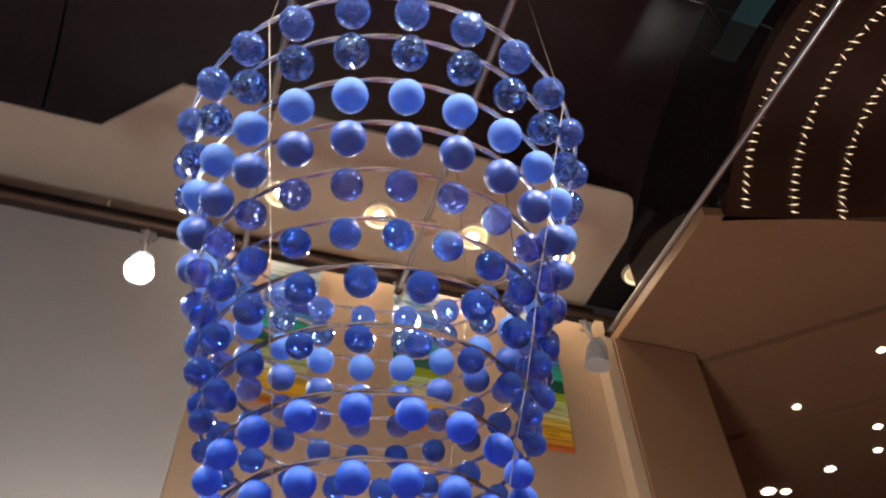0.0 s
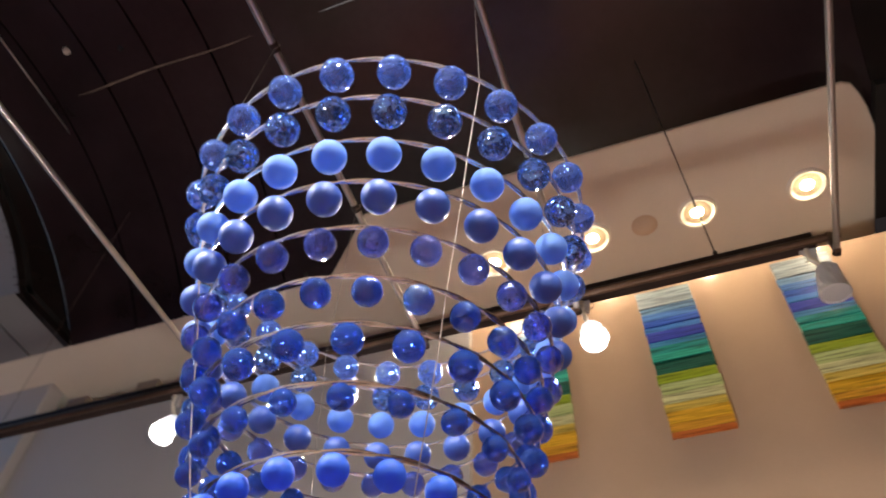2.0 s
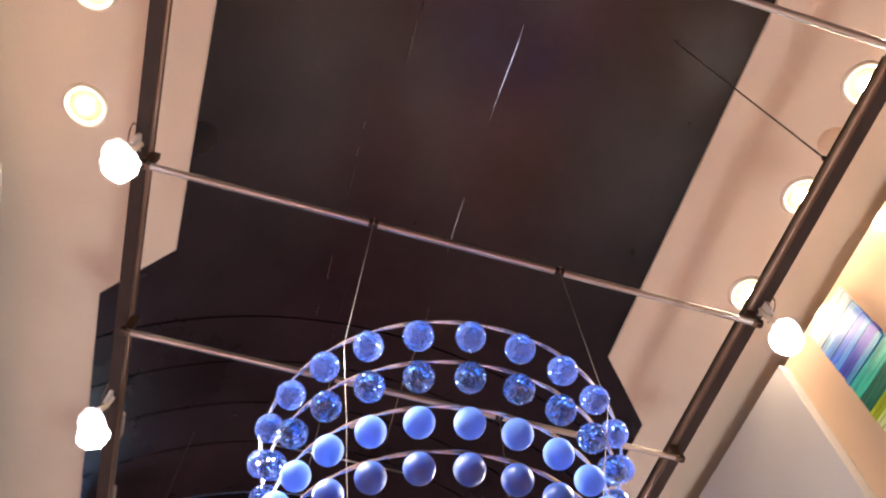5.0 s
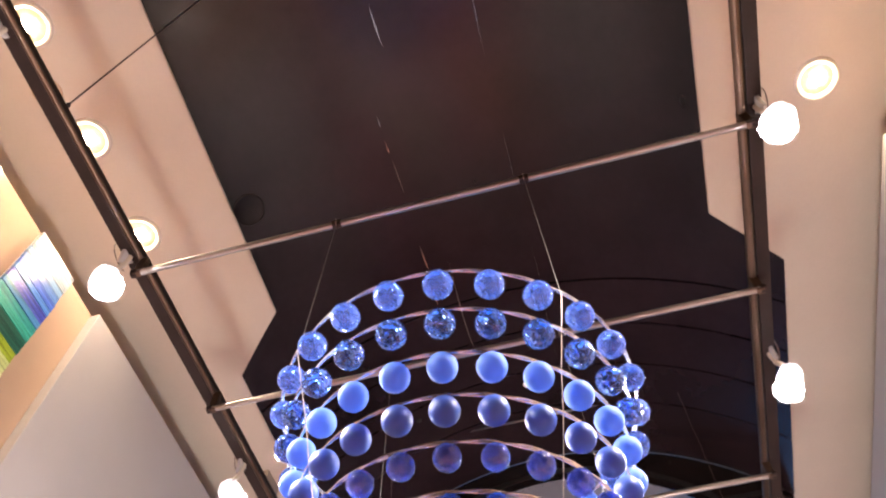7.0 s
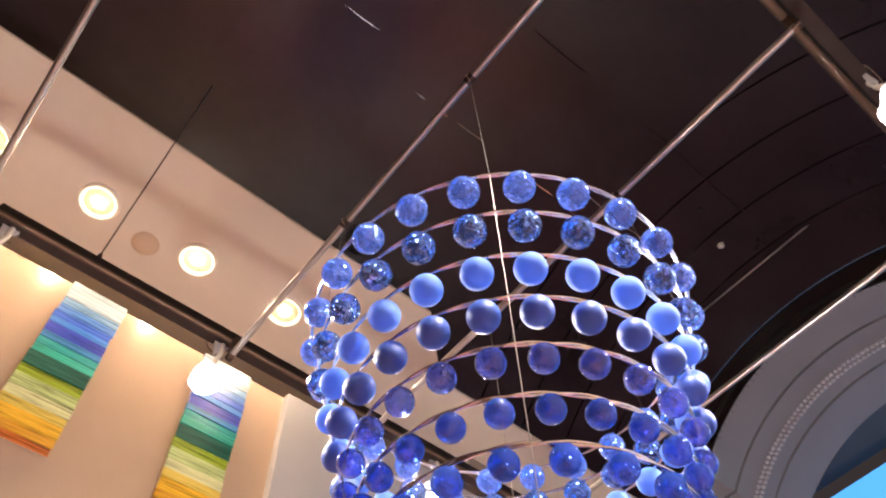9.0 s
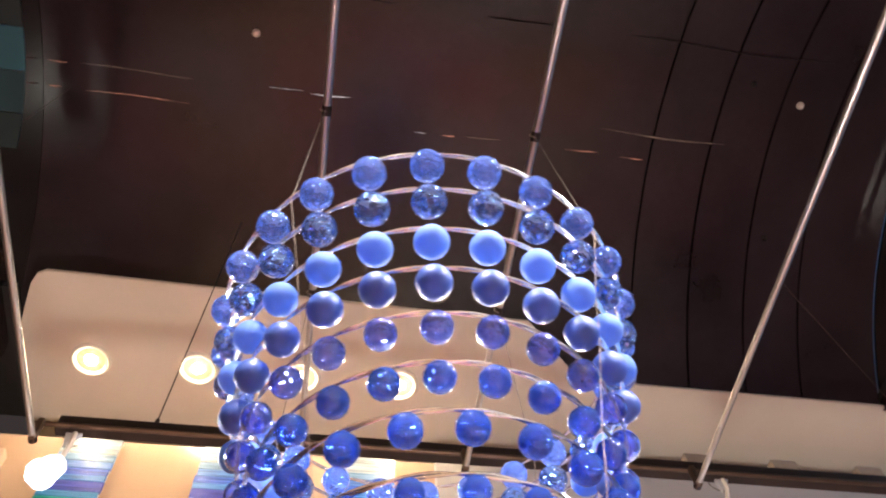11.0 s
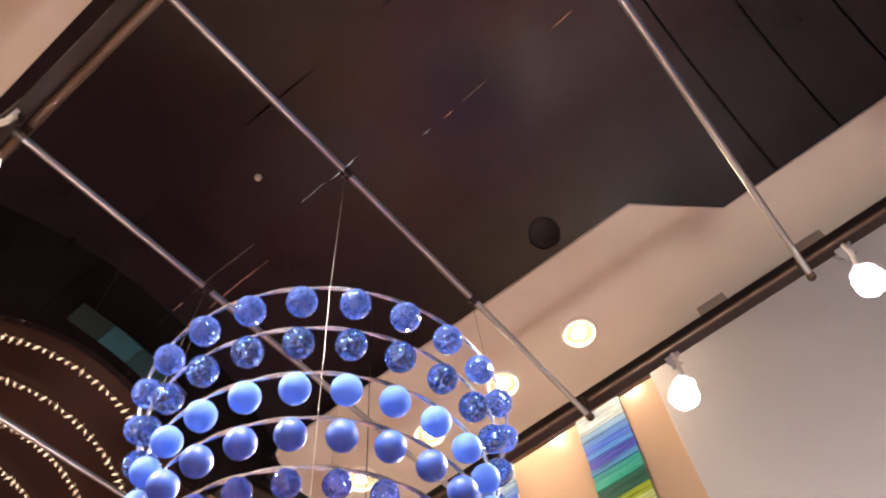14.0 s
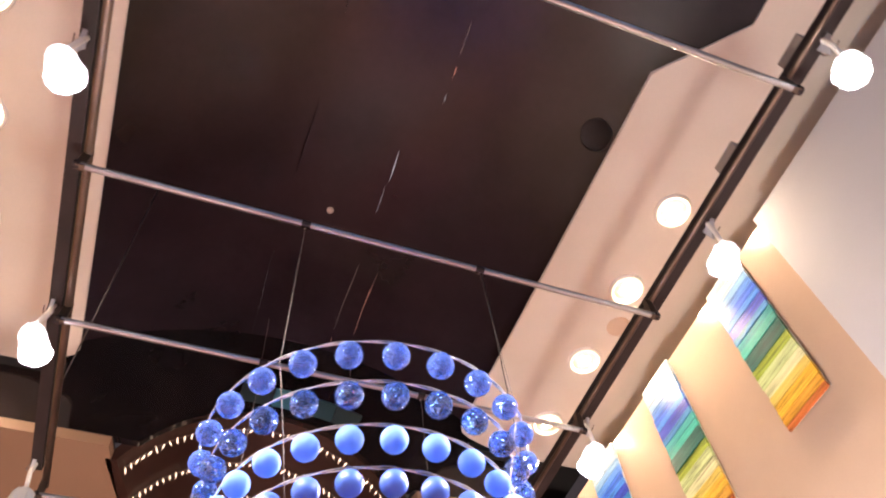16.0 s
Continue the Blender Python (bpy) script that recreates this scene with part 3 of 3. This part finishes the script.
def spot_lamp(s, x, seed):
    lit = (s, x) != UNLIT
    root = thing("track_spotlight", "white glass spotlight hanging from the lighting bar, switched " + ("on" if lit else "off"), "spotlight", group="track spotlights")
    aim = Vector((SPOT_AIM.x, s * SPOT_AIM.y, SPOT_AIM.z) if lit else (-0.1, 0.1, -1)).normalized()
    m = look((x, s * SPOT_Y, SPOT_Z), Vector((x, s * SPOT_Y, SPOT_Z)) + aim) @ Matrix.Diagonal((0.8, 0.8, 0.8, 1))
    # mouth towards local -z
    bm = lathe(bmesh.new(), [(0.012, 0.085), (0.028, 0.08), (0.040, 0.066), (0.046, 0.045), (0.049, 0.01), (0.053, -0.035), (0.057, -0.058), (0.058, -0.064), (0.054, -0.064), (0.050, -0.05), (0.044, 0.0), (0.03, 0.03)], 20, m)
    rnd = random.Random(seed + 500)
    for v in bm.verts:
        p = m.inverted() @ v.co
        k = 1 + rnd.uniform(-0.075, 0.075)
        v.co = m @ Vector((p.x * k, p.y * k, p.z + rnd.uniform(-0.004, 0.004)))
    part("shade", bm, M_SHADE, root, "crumpled frosted white glass shade")
    q = Vector((x - 0.03, s * 0.925, 3.47))
    bm = bmesh.new()
    vs = [bm.verts.new(q + Vector(o)) for o in ((-0.012, 0, 0.0), (0.04, 0, 0.004), (0.03, s * 0.006, -0.055), (-0.012, s * 0.012, 0.0), (0.04, s * 0.012, 0.004), (0.03, s * 0.014, -0.055))]
    for f in ((0, 1, 2), (3, 4, 5), (0, 1, 4, 3), (1, 2, 5, 4), (2, 0, 3, 5)):
        bm.faces.new([vs[i] for i in f])
    part("clip", bm, M_SHADE, root, "white glass clip on the bar")
    part("lamp_face", lathe(bmesh.new(), [(0.050, -0.052), (0.052, -0.058), (0.02, -0.066), (0.001, -0.067)], 20, m), M_LAMP if lit else M_SHADE, root, "glowing lamp face" if lit else "dull lamp face", True)
    top = m @ Vector((0, 0, 0.07))
    part("stem", tube(bmesh.new(), [(x - 0.02, s * 0.925, 3.48), (x - 0.022, s * 0.93, 3.43), top], 0.008, 8), M_TRIM, root, "short white stem")
    rnd = random.Random(seed)
    rx, rz, lean = rnd.uniform(0.035, 0.06), rnd.uniform(0.03, 0.05), rnd.uniform(-0.03, 0.03)
    pts = []
    for i in range(41):
        u = i / 40
        a = 2.2 * math.pi * u
        pts.append((x - 0.02 - rx * math.sin(a) * (1 - 0.3 * u), s * (0.93 + 0.025 * math.sin(2.5 * u) + lean * u * (1 - u)), 3.505 + rz * (1 - math.cos(a)) * 0.7 - 0.075 * u))
    part("flex", tube(bmesh.new(), pts, 0.0019, 6), M_FLEX, root, "thin looping flex", True)


k = 0
for s in (1, -1):
    for x in SPOTS[s]:
        spot_lamp(s, x, 40 + k)
        k += 1


def downlight(x, y):
    root = thing("recessed_downlight", "round recessed downlight glowing warm in the cream soffit", "downlight", group="recessed downlights")
    m = Matrix.Translation((x, y, SOFFIT_Z))
    part("trim_ring", lathe(bmesh.new(), [(0.066, -0.001), (0.070, -0.008), (0.084, -0.020), (0.092, -0.016), (0.096, -0.004), (0.096, 0.0)], 28, m), M_TRIM, root, "cream metal trim ring", True)
    part("reflector", lathe(bmesh.new(), [(0.033, -0.002), (0.042, -0.0035), (0.055, -0.006), (0.069, -0.008)], 28, m), M_REFLECTOR, root, "dull amber metal reflector", True)
    part("lamp_face", lathe(bmesh.new(), [(0.001, -0.022), (0.014, -0.020), (0.026, -0.014), (0.032, -0.003)], 28, m), M_DOWN, root, "glowing warm lens", True)


for s in (1, -1):
    for x, y in DOWNS[s]:
        downlight(x, y)
    if s > 0:
        downlight(1.885, 1.59)
    bm = lathe(bmesh.new(), [(0.001, -0.03), (0.025, -0.028), (0.055, -0.016), (0.066, -0.004), (0.066, 0.0)], 24, Matrix.Translation((0.60, s * 1.60, SOFFIT_Z)))
    tagged(part("smoke_detector", bm, M_PILASTER, None, "", True), "small round cream detector on the soffit", "detector", "detectors")

# ---- glass banners ----
BANDS = [
    (0.13, (0.30, 0.37, 0.42)), (0.05, (0.15, 0.28, 0.46)), (0.05, (0.07, 0.19, 0.52)), (0.05, (0.03, 0.10, 0.50)), (0.04, (0.05, 0.20, 0.58)), (0.07, (0.03, 0.05, 0.40)),
    (0.04, (0.04, 0.20, 0.44)), (0.05, (0.02, 0.27, 0.25)), (0.05, (0.03, 0.34, 0.26)), (0.09, (0.006, 0.085, 0.06)), (0.06, (0.24, 0.33, 0.015)), (0.07, (0.40, 0.48, 0.20)),
    (0.06, (0.52, 0.53, 0.28)), (0.05, (0.56, 0.42, 0.08)), (0.07, (0.62, 0.36, 0.02)), (0.05, (0.54, 0.27, 0.02)), (0.03, (0.42, 0.11, 0.02)),
]


def fused_glass(nt, b, color=(0.5, 0.5, 0.5)):
    """Streaky sheet glass: fine lines run across the band."""
    tc, mp = nt.nodes.new("ShaderNodeTexCoord"), nt.nodes.new("ShaderNodeMapping")
    mp.inputs["Scale"].default_value = (5.0, 5.0, 95.0)
    nt.links.new(tc.outputs["Object"], mp.inputs["Vector"])
    n = nt.nodes.new("ShaderNodeTexNoise")
    n.inputs["Scale"].default_value, n.inputs["Detail"].default_value, n.inputs["Roughness"].default_value = 1.0, 5.0, 0.62
    nt.links.new(mp.outputs[0], n.inputs["Vector"])
    lo, hi = tuple(c * 0.42 for c in color), tuple(min(1, c * 1.35 + 0.02) for c in color)
    col = ramp(nt, n.outputs["Fac"], [(0.34, lo), (0.48, color), (0.68, hi)])
    nt.links.new(col.outputs[0], b.inputs["Base Color"])
    b.inputs["Roughness"].default_value = 0.3
    b.inputs["Specular IOR Level"].default_value = 0.35
    bp = nt.nodes.new("ShaderNodeBump")
    bp.inputs["Strength"].default_value, bp.inputs["Distance"].default_value = 0.5, 0.003
    nt.links.new(n.outputs["Fac"], bp.inputs["Height"])
    nt.links.new(bp.outputs[0], b.inputs["Normal"])


BAND_MATS = [mat("banner_glass", fused_glass, color=c) for h, c in BANDS]


def banner(xc, s, top, half, seed):
    root = thing("glass_banner", "tall fused glass banner in rainbow bands on the warm wall", "wall art", group="rainbow glass banners")
    rnd = random.Random(seed)
    z, total, w = top, sum(h for h, c in BANDS), WALL_Y[s]
    part("backing", box(bmesh.new(), xc - half + 0.002, xc + half - 0.002, s * (w - 0.016), s * (w - 0.011), top - 0.86, top - 0.005, 0.001), M_TRIM, root, "pale backing sheet")
    for (h, c), m in zip(BANDS, BAND_MATS):
        h = h / total * 0.865
        e = rnd.uniform(-0.003, 0.003)
        part("glass_band", box(bmesh.new(), xc - half + e, xc + half + e, s * (w - 0.030 - rnd.uniform(0, 0.004)), s * (w - 0.017), z - h + 0.0005, z, 0.002), m, root)
        z -= h
    for dx in (-0.09, 0.09):
        part("standoff", tube(bmesh.new(), [(xc + dx, s * (w - 0.0165), top - 0.05), (xc + dx, s * (w + 0.001), top - 0.05)], 0.006, 8), M_CHROME, root)


for i, x in enumerate((-0.045, 0.597, 1.229)):
    banner(x, 1, 4.325, 0.128, i)
for i, x in enumerate((-0.012, 0.640, 1.264)):
    banner(x, -1, 4.325, 0.126, 7 + i)

# ---- small things on the vault ----
bm = tube(bmesh.new(), [(-2.374, -0.51, 5.285), (-2.374, 0.57, 5.285)], 0.006, 8)
tagged(part("ceiling_rod", bm, M_STEEL, None, "", True), "thin bright metal rod under the black vault", "rod")
for x, y in ((0.747, 0.008), (-2.11, 0.01)):
    z = 3.47 + math.sqrt(1.86 ** 2 - y * y)
    bm = lathe(bmesh.new(), [(0.001, -0.024), (0.012, -0.021), (0.019, -0.010), (0.021, 0.004)], 16, Matrix.Translation((x, y, z)))
    tagged(part("sprinkler_head", bm, M_TRIM, None, "", True), "small pale round sprinkler cover on the black vault", "sprinkler", "sprinkler covers")

for x, y in ((-2.10, -0.717), (-1.82, 0.09)):
    z = 3.47 + math.sqrt(1.86 ** 2 - y * y)
    bm = lathe(bmesh.new(), [(0.001, -0.012), (0.010, -0.011), (0.016, -0.005), (0.017, 0.004)], 14, Matrix.Translation((x, y, z)))
    tagged(part("ceiling_plug", bm, M_SEAM, None, "", True), "small round black plug in the black vault", "plug", "ceiling plugs")


def light_slit(y, x0, x1, material, drop=0.028):
    """A thin glowing blade that imitates a streak of light on the vault, facing the middle of the hall."""
    s = 1 if y > 0 else -1
    rnd = random.Random(int(1000 * (x0 + 9) + 100 * (y + 3)))
    n = max(6, int((x1 - x0) / 0.03))
    ph = rnd.uniform(0, 6)
    down = Vector((0, s * 0.04, -0.999))
    bm, rings = bmesh.new(), []
    for i in range(n + 1):
        u = i / n
        yy = y + s * 0.006 * math.sin(ph + 7 * u * (x1 - x0))
        top = Vector((x0 + (x1 - x0) * u, yy, 3.47 + math.sqrt(1.86 ** 2 - yy * yy) + 0.003))
        d = 0.003 + drop * math.sin(math.pi * min(1, max(0, u))) ** 0.6 * (0.75 + 0.25 * math.sin(ph + 5.0 * u))
        rings.append([bm.verts.new(p) for p in (top, top + d * down, top + d * down + Vector((0, s * 0.0015, 0)), top + Vector((0, s * 0.0015, 0)))])
    for a, b in zip(rings, rings[1:]):
        for k in range(4):
            f = bm.faces.new((a[k], a[(k + 1) % 4], b[(k + 1) % 4], b[k]))
            f.material_index = 0 if k == 0 else 1
    for r in (rings[0], rings[-1]):
        bm.faces.new(r).material_index = 1
    me = finish(bm)
    me.materials.append(material)
    me.materials.append(M_SEAM)
    tagged(part("light_slit", me, material), "thin glowing blade imitating a streak of light on the black vault", "light slit", "vault light slits")


for x0, x1, m in ((-2.21, -1.09, M_STRIP_WARM), (-0.73, -0.36, M_STRIP), (0.07, 0.60, M_STRIP_BRIGHT), (1.09, 1.75, M_STRIP)):
    light_slit(0.245, x0, x1, m)
for x0, x1, m in ((-1.77, -1.05, M_STRIP_WARM), (0.25, 0.47, M_STRIP), (0.49, 0.68, M_STRIP), (1.04, 1.59, M_STRIP_WARM), (1.64, 1.74, M_STRIP_RED)):
    light_slit(-0.25, x0, x1, m, 0.020)
for x0, x1, m in ((-1.33, -1.19, M_STRIP_RED), (-1.08, -0.89, M_STRIP_RED), (-0.55, -0.34, M_STRIP_WARM), (-0.30, -0.22, M_STRIP_RED), (-0.15, -0.075, M_STRIP), (1.05, 1.57, M_STRIP_RED), (1.67, 1.74, M_STRIP_RED)):
    light_slit(-0.375, x0, x1, m, 0.018)

# teal glass strip hung level with the soffits before the small vault
root = thing("hanging_glass_strip", "curved row of teal glass panels hung under the vault", "glass panel")


def strip_x(y):
    return 1.545 + 0.30 * max(0.0, 0.05 - y) ** 2


for y0, y1, glass in ((0.24, 0.065, M_TEAL_DULL), (0.06, -0.115, M_TEAL), (-0.12, -0.295, M_TEAL_DEEP), (-0.30, -0.455, M_TEAL_DULL)):
    ys = [y0 + (y1 - y0) * k / 4 for k in range(5)]
    outline = [(strip_x(y), y) for y in ys] + [(strip_x(y) + 0.132, y) for y in reversed(ys)]
    part("panel", prism(bmesh.new(), outline, 4.645, 4.655), glass, root)
for x, y in ((1.62, 0.16), (1.64, -0.38)):
    part("hanger", tube(bmesh.new(), [(x, y, 4.65), (x, y, 3.47 + math.sqrt(1.86 ** 2 - y * y) + 0.004)], 0.0012, 6), M_FLEX, root, "thin dark hanging wire")

zs = 3.47 + math.sqrt(1.86 ** 2 - 1.11 ** 2)
m = Matrix.Translation((-0.285, -1.11, zs)) @ pose(0, 0, 0, math.degrees(math.asin(1.11 / 1.86)))
bm = lathe(bmesh.new(), [(0.001, -0.004), (0.07, -0.004), (0.078, -0.008), (0.085, -0.006), (0.088, 0.012)], 28, m)
tagged(part("ceiling_speaker", bm, M_SPEAKER, None, "", True), "round matt black speaker in the black vault", "speaker")

# ---- added stand and shield for the unseen uplight, hiding its reflection in the vault ----
pedestal = thing("added_uplight_stand", "added slim black lamp stand out of view, with a round shield, standing on the carpet", "lamp")
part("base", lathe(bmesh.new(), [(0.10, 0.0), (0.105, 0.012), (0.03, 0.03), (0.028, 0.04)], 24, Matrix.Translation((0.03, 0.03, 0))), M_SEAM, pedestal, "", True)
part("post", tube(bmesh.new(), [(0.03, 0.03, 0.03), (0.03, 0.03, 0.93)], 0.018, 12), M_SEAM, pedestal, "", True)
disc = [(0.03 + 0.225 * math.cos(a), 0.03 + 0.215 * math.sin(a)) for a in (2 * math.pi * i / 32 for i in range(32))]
part("shield", prism(bmesh.new(), disc, 1.42, 1.424), M_SEAM, pedestal, "round black shield added to hide the uplight's reflection")
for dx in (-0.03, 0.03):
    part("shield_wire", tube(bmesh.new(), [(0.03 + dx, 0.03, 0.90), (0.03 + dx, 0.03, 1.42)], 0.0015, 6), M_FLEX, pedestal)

# ---- chandelier ----
# radius, height, count, ball radius, first angle, glass, hollow, label
RINGS = [
    (0.392, 2.766, 24, 0.0305, 7.5, G_VIOLET, False, "violet-blue glass ball, cloudier above to imitate light from the top"),
    (0.367, 2.668, 24, 0.0300, 7.5, G_SEEDY, False, "seeded blue glass ball with sparkling bubbles"),
    (0.341, 2.571, 24, 0.0285, 7.5, F_PALE, False, "frosted pale blue glass ball"),
    (0.322, 2.478, 24, 0.0275, 7.5, F_SATIN, True, "satin blue glass ball"),
    (0.300, 2.393, 24, 0.0240, 7.5, G_PLUM, True, "thin violet-tinted blown glass ball"),
    (0.278, 2.310, 24, 0.0225, 7.5, G_COBALT, True, "glossy cobalt blown glass ball"),
    (0.262, 2.232, 20, 0.0225, -17.5, G_DEEP, False, "glossy cobalt glass ball"),
    (0.242, 2.150, 20, 0.0180, -17.5, G_DEEP, False, "small deep cobalt glass ball"),
    (0.216, 2.062, 20, 0.0200, -17.5, F_COBALT, False, "frosted cobalt glass ball"),
    (0.197, 1.983, 20, 0.0198, -17.5, F_COBALT, False, "frosted cobalt glass ball"),
    (0.180, 1.905, 20, 0.0185, -17.5, G_DEEP, False, "glossy cobalt glass ball"),
]
chandelier = thing("chandelier", "tapering chandelier of blue glass balls on polished wire rings", "chandelier")


def ball_mesh(r, material, hollow):
    bm = bmesh.new()
    bmesh.ops.create_uvsphere(bm, u_segments=28, v_segments=16, radius=r)
    if hollow:
        inner = bmesh.ops.create_uvsphere(bm, u_segments=28, v_segments=16, radius=r * 0.93)
        fs = {f for v in inner["verts"] for f in v.link_faces}
        bmesh.ops.reverse_faces(bm, faces=list(fs))
    me = bpy.data.meshes.new("ball")
    bm.to_mesh(me)
    bm.free()
    for f in me.polygons:
        f.use_smooth = True
    me.materials.append(material)
    return me


wire_pts = []
for r, z, n, br, a0, material, hollow, label in RINGS:
    wr, wz = r + 0.32 * br, z + 1.06 * br
    wire_pts.append((wr, wz))
    bm, turns = bmesh.new(), n // 2
    for ph in (0.0, math.pi):
        pts = []
        for i in range(240):
            a = 2 * math.pi * i / 240
            rr, dz = wr + 0.0021 * math.cos(turns * a + ph), 0.0021 * math.sin(turns * a + ph)
            pts.append((rr * math.sin(a), -rr * math.cos(a), wz + dz))
        tube(bm, pts, 0.0022, 6, True)
    ring = part("wire_ring", bm, M_CHROME, chandelier, "ring of two polished wires twisted together", True)
    me = ball_mesh(br, material, hollow)
    for i in range(n):
        a = radians(a0) + 2 * math.pi * i / n
        ob = part("ball", me, material, ring, label)
        ob.location = (r * math.sin(a), -r * math.cos(a), z)
        tip = 0.2 if material is G_VIOLET else 6.0
        ob.rotation_euler = (random.uniform(-tip, tip), random.uniform(-tip, tip), random.uniform(0, 6))
for q in range(4):
    a = radians(45 + 90 * q)
    sx, sy = math.sin(a), -math.cos(a)
    top = (0.272 if sx > 0 else -0.272, 0.27 if sy > 0 else -0.27, ROD_Z)
    first = (wire_pts[0][0] * sx, wire_pts[0][0] * sy, wire_pts[0][1])
    part("hanging_wire", tube(bmesh.new(), [top, first], 0.0008, 6), M_WIRE, chandelier, "thin hanging wire")
    part("hook", tube(bmesh.new(), [(top[0] + 0.0115 * math.sin(k), top[1], ROD_Z - 0.0115 * math.cos(k)) for k in (0, 0.8, 1.6, 2.4, 3.2, 4.0, 4.8, 5.6)], 0.0015, 6, True), M_CABLE, chandelier)
    part("upright", tube(bmesh.new(), [((r + 0.003) * sx, (r + 0.003) * sy, z) for r, z in wire_pts], 0.0008, 6), M_CABLE, chandelier, "slim polished upright", True)
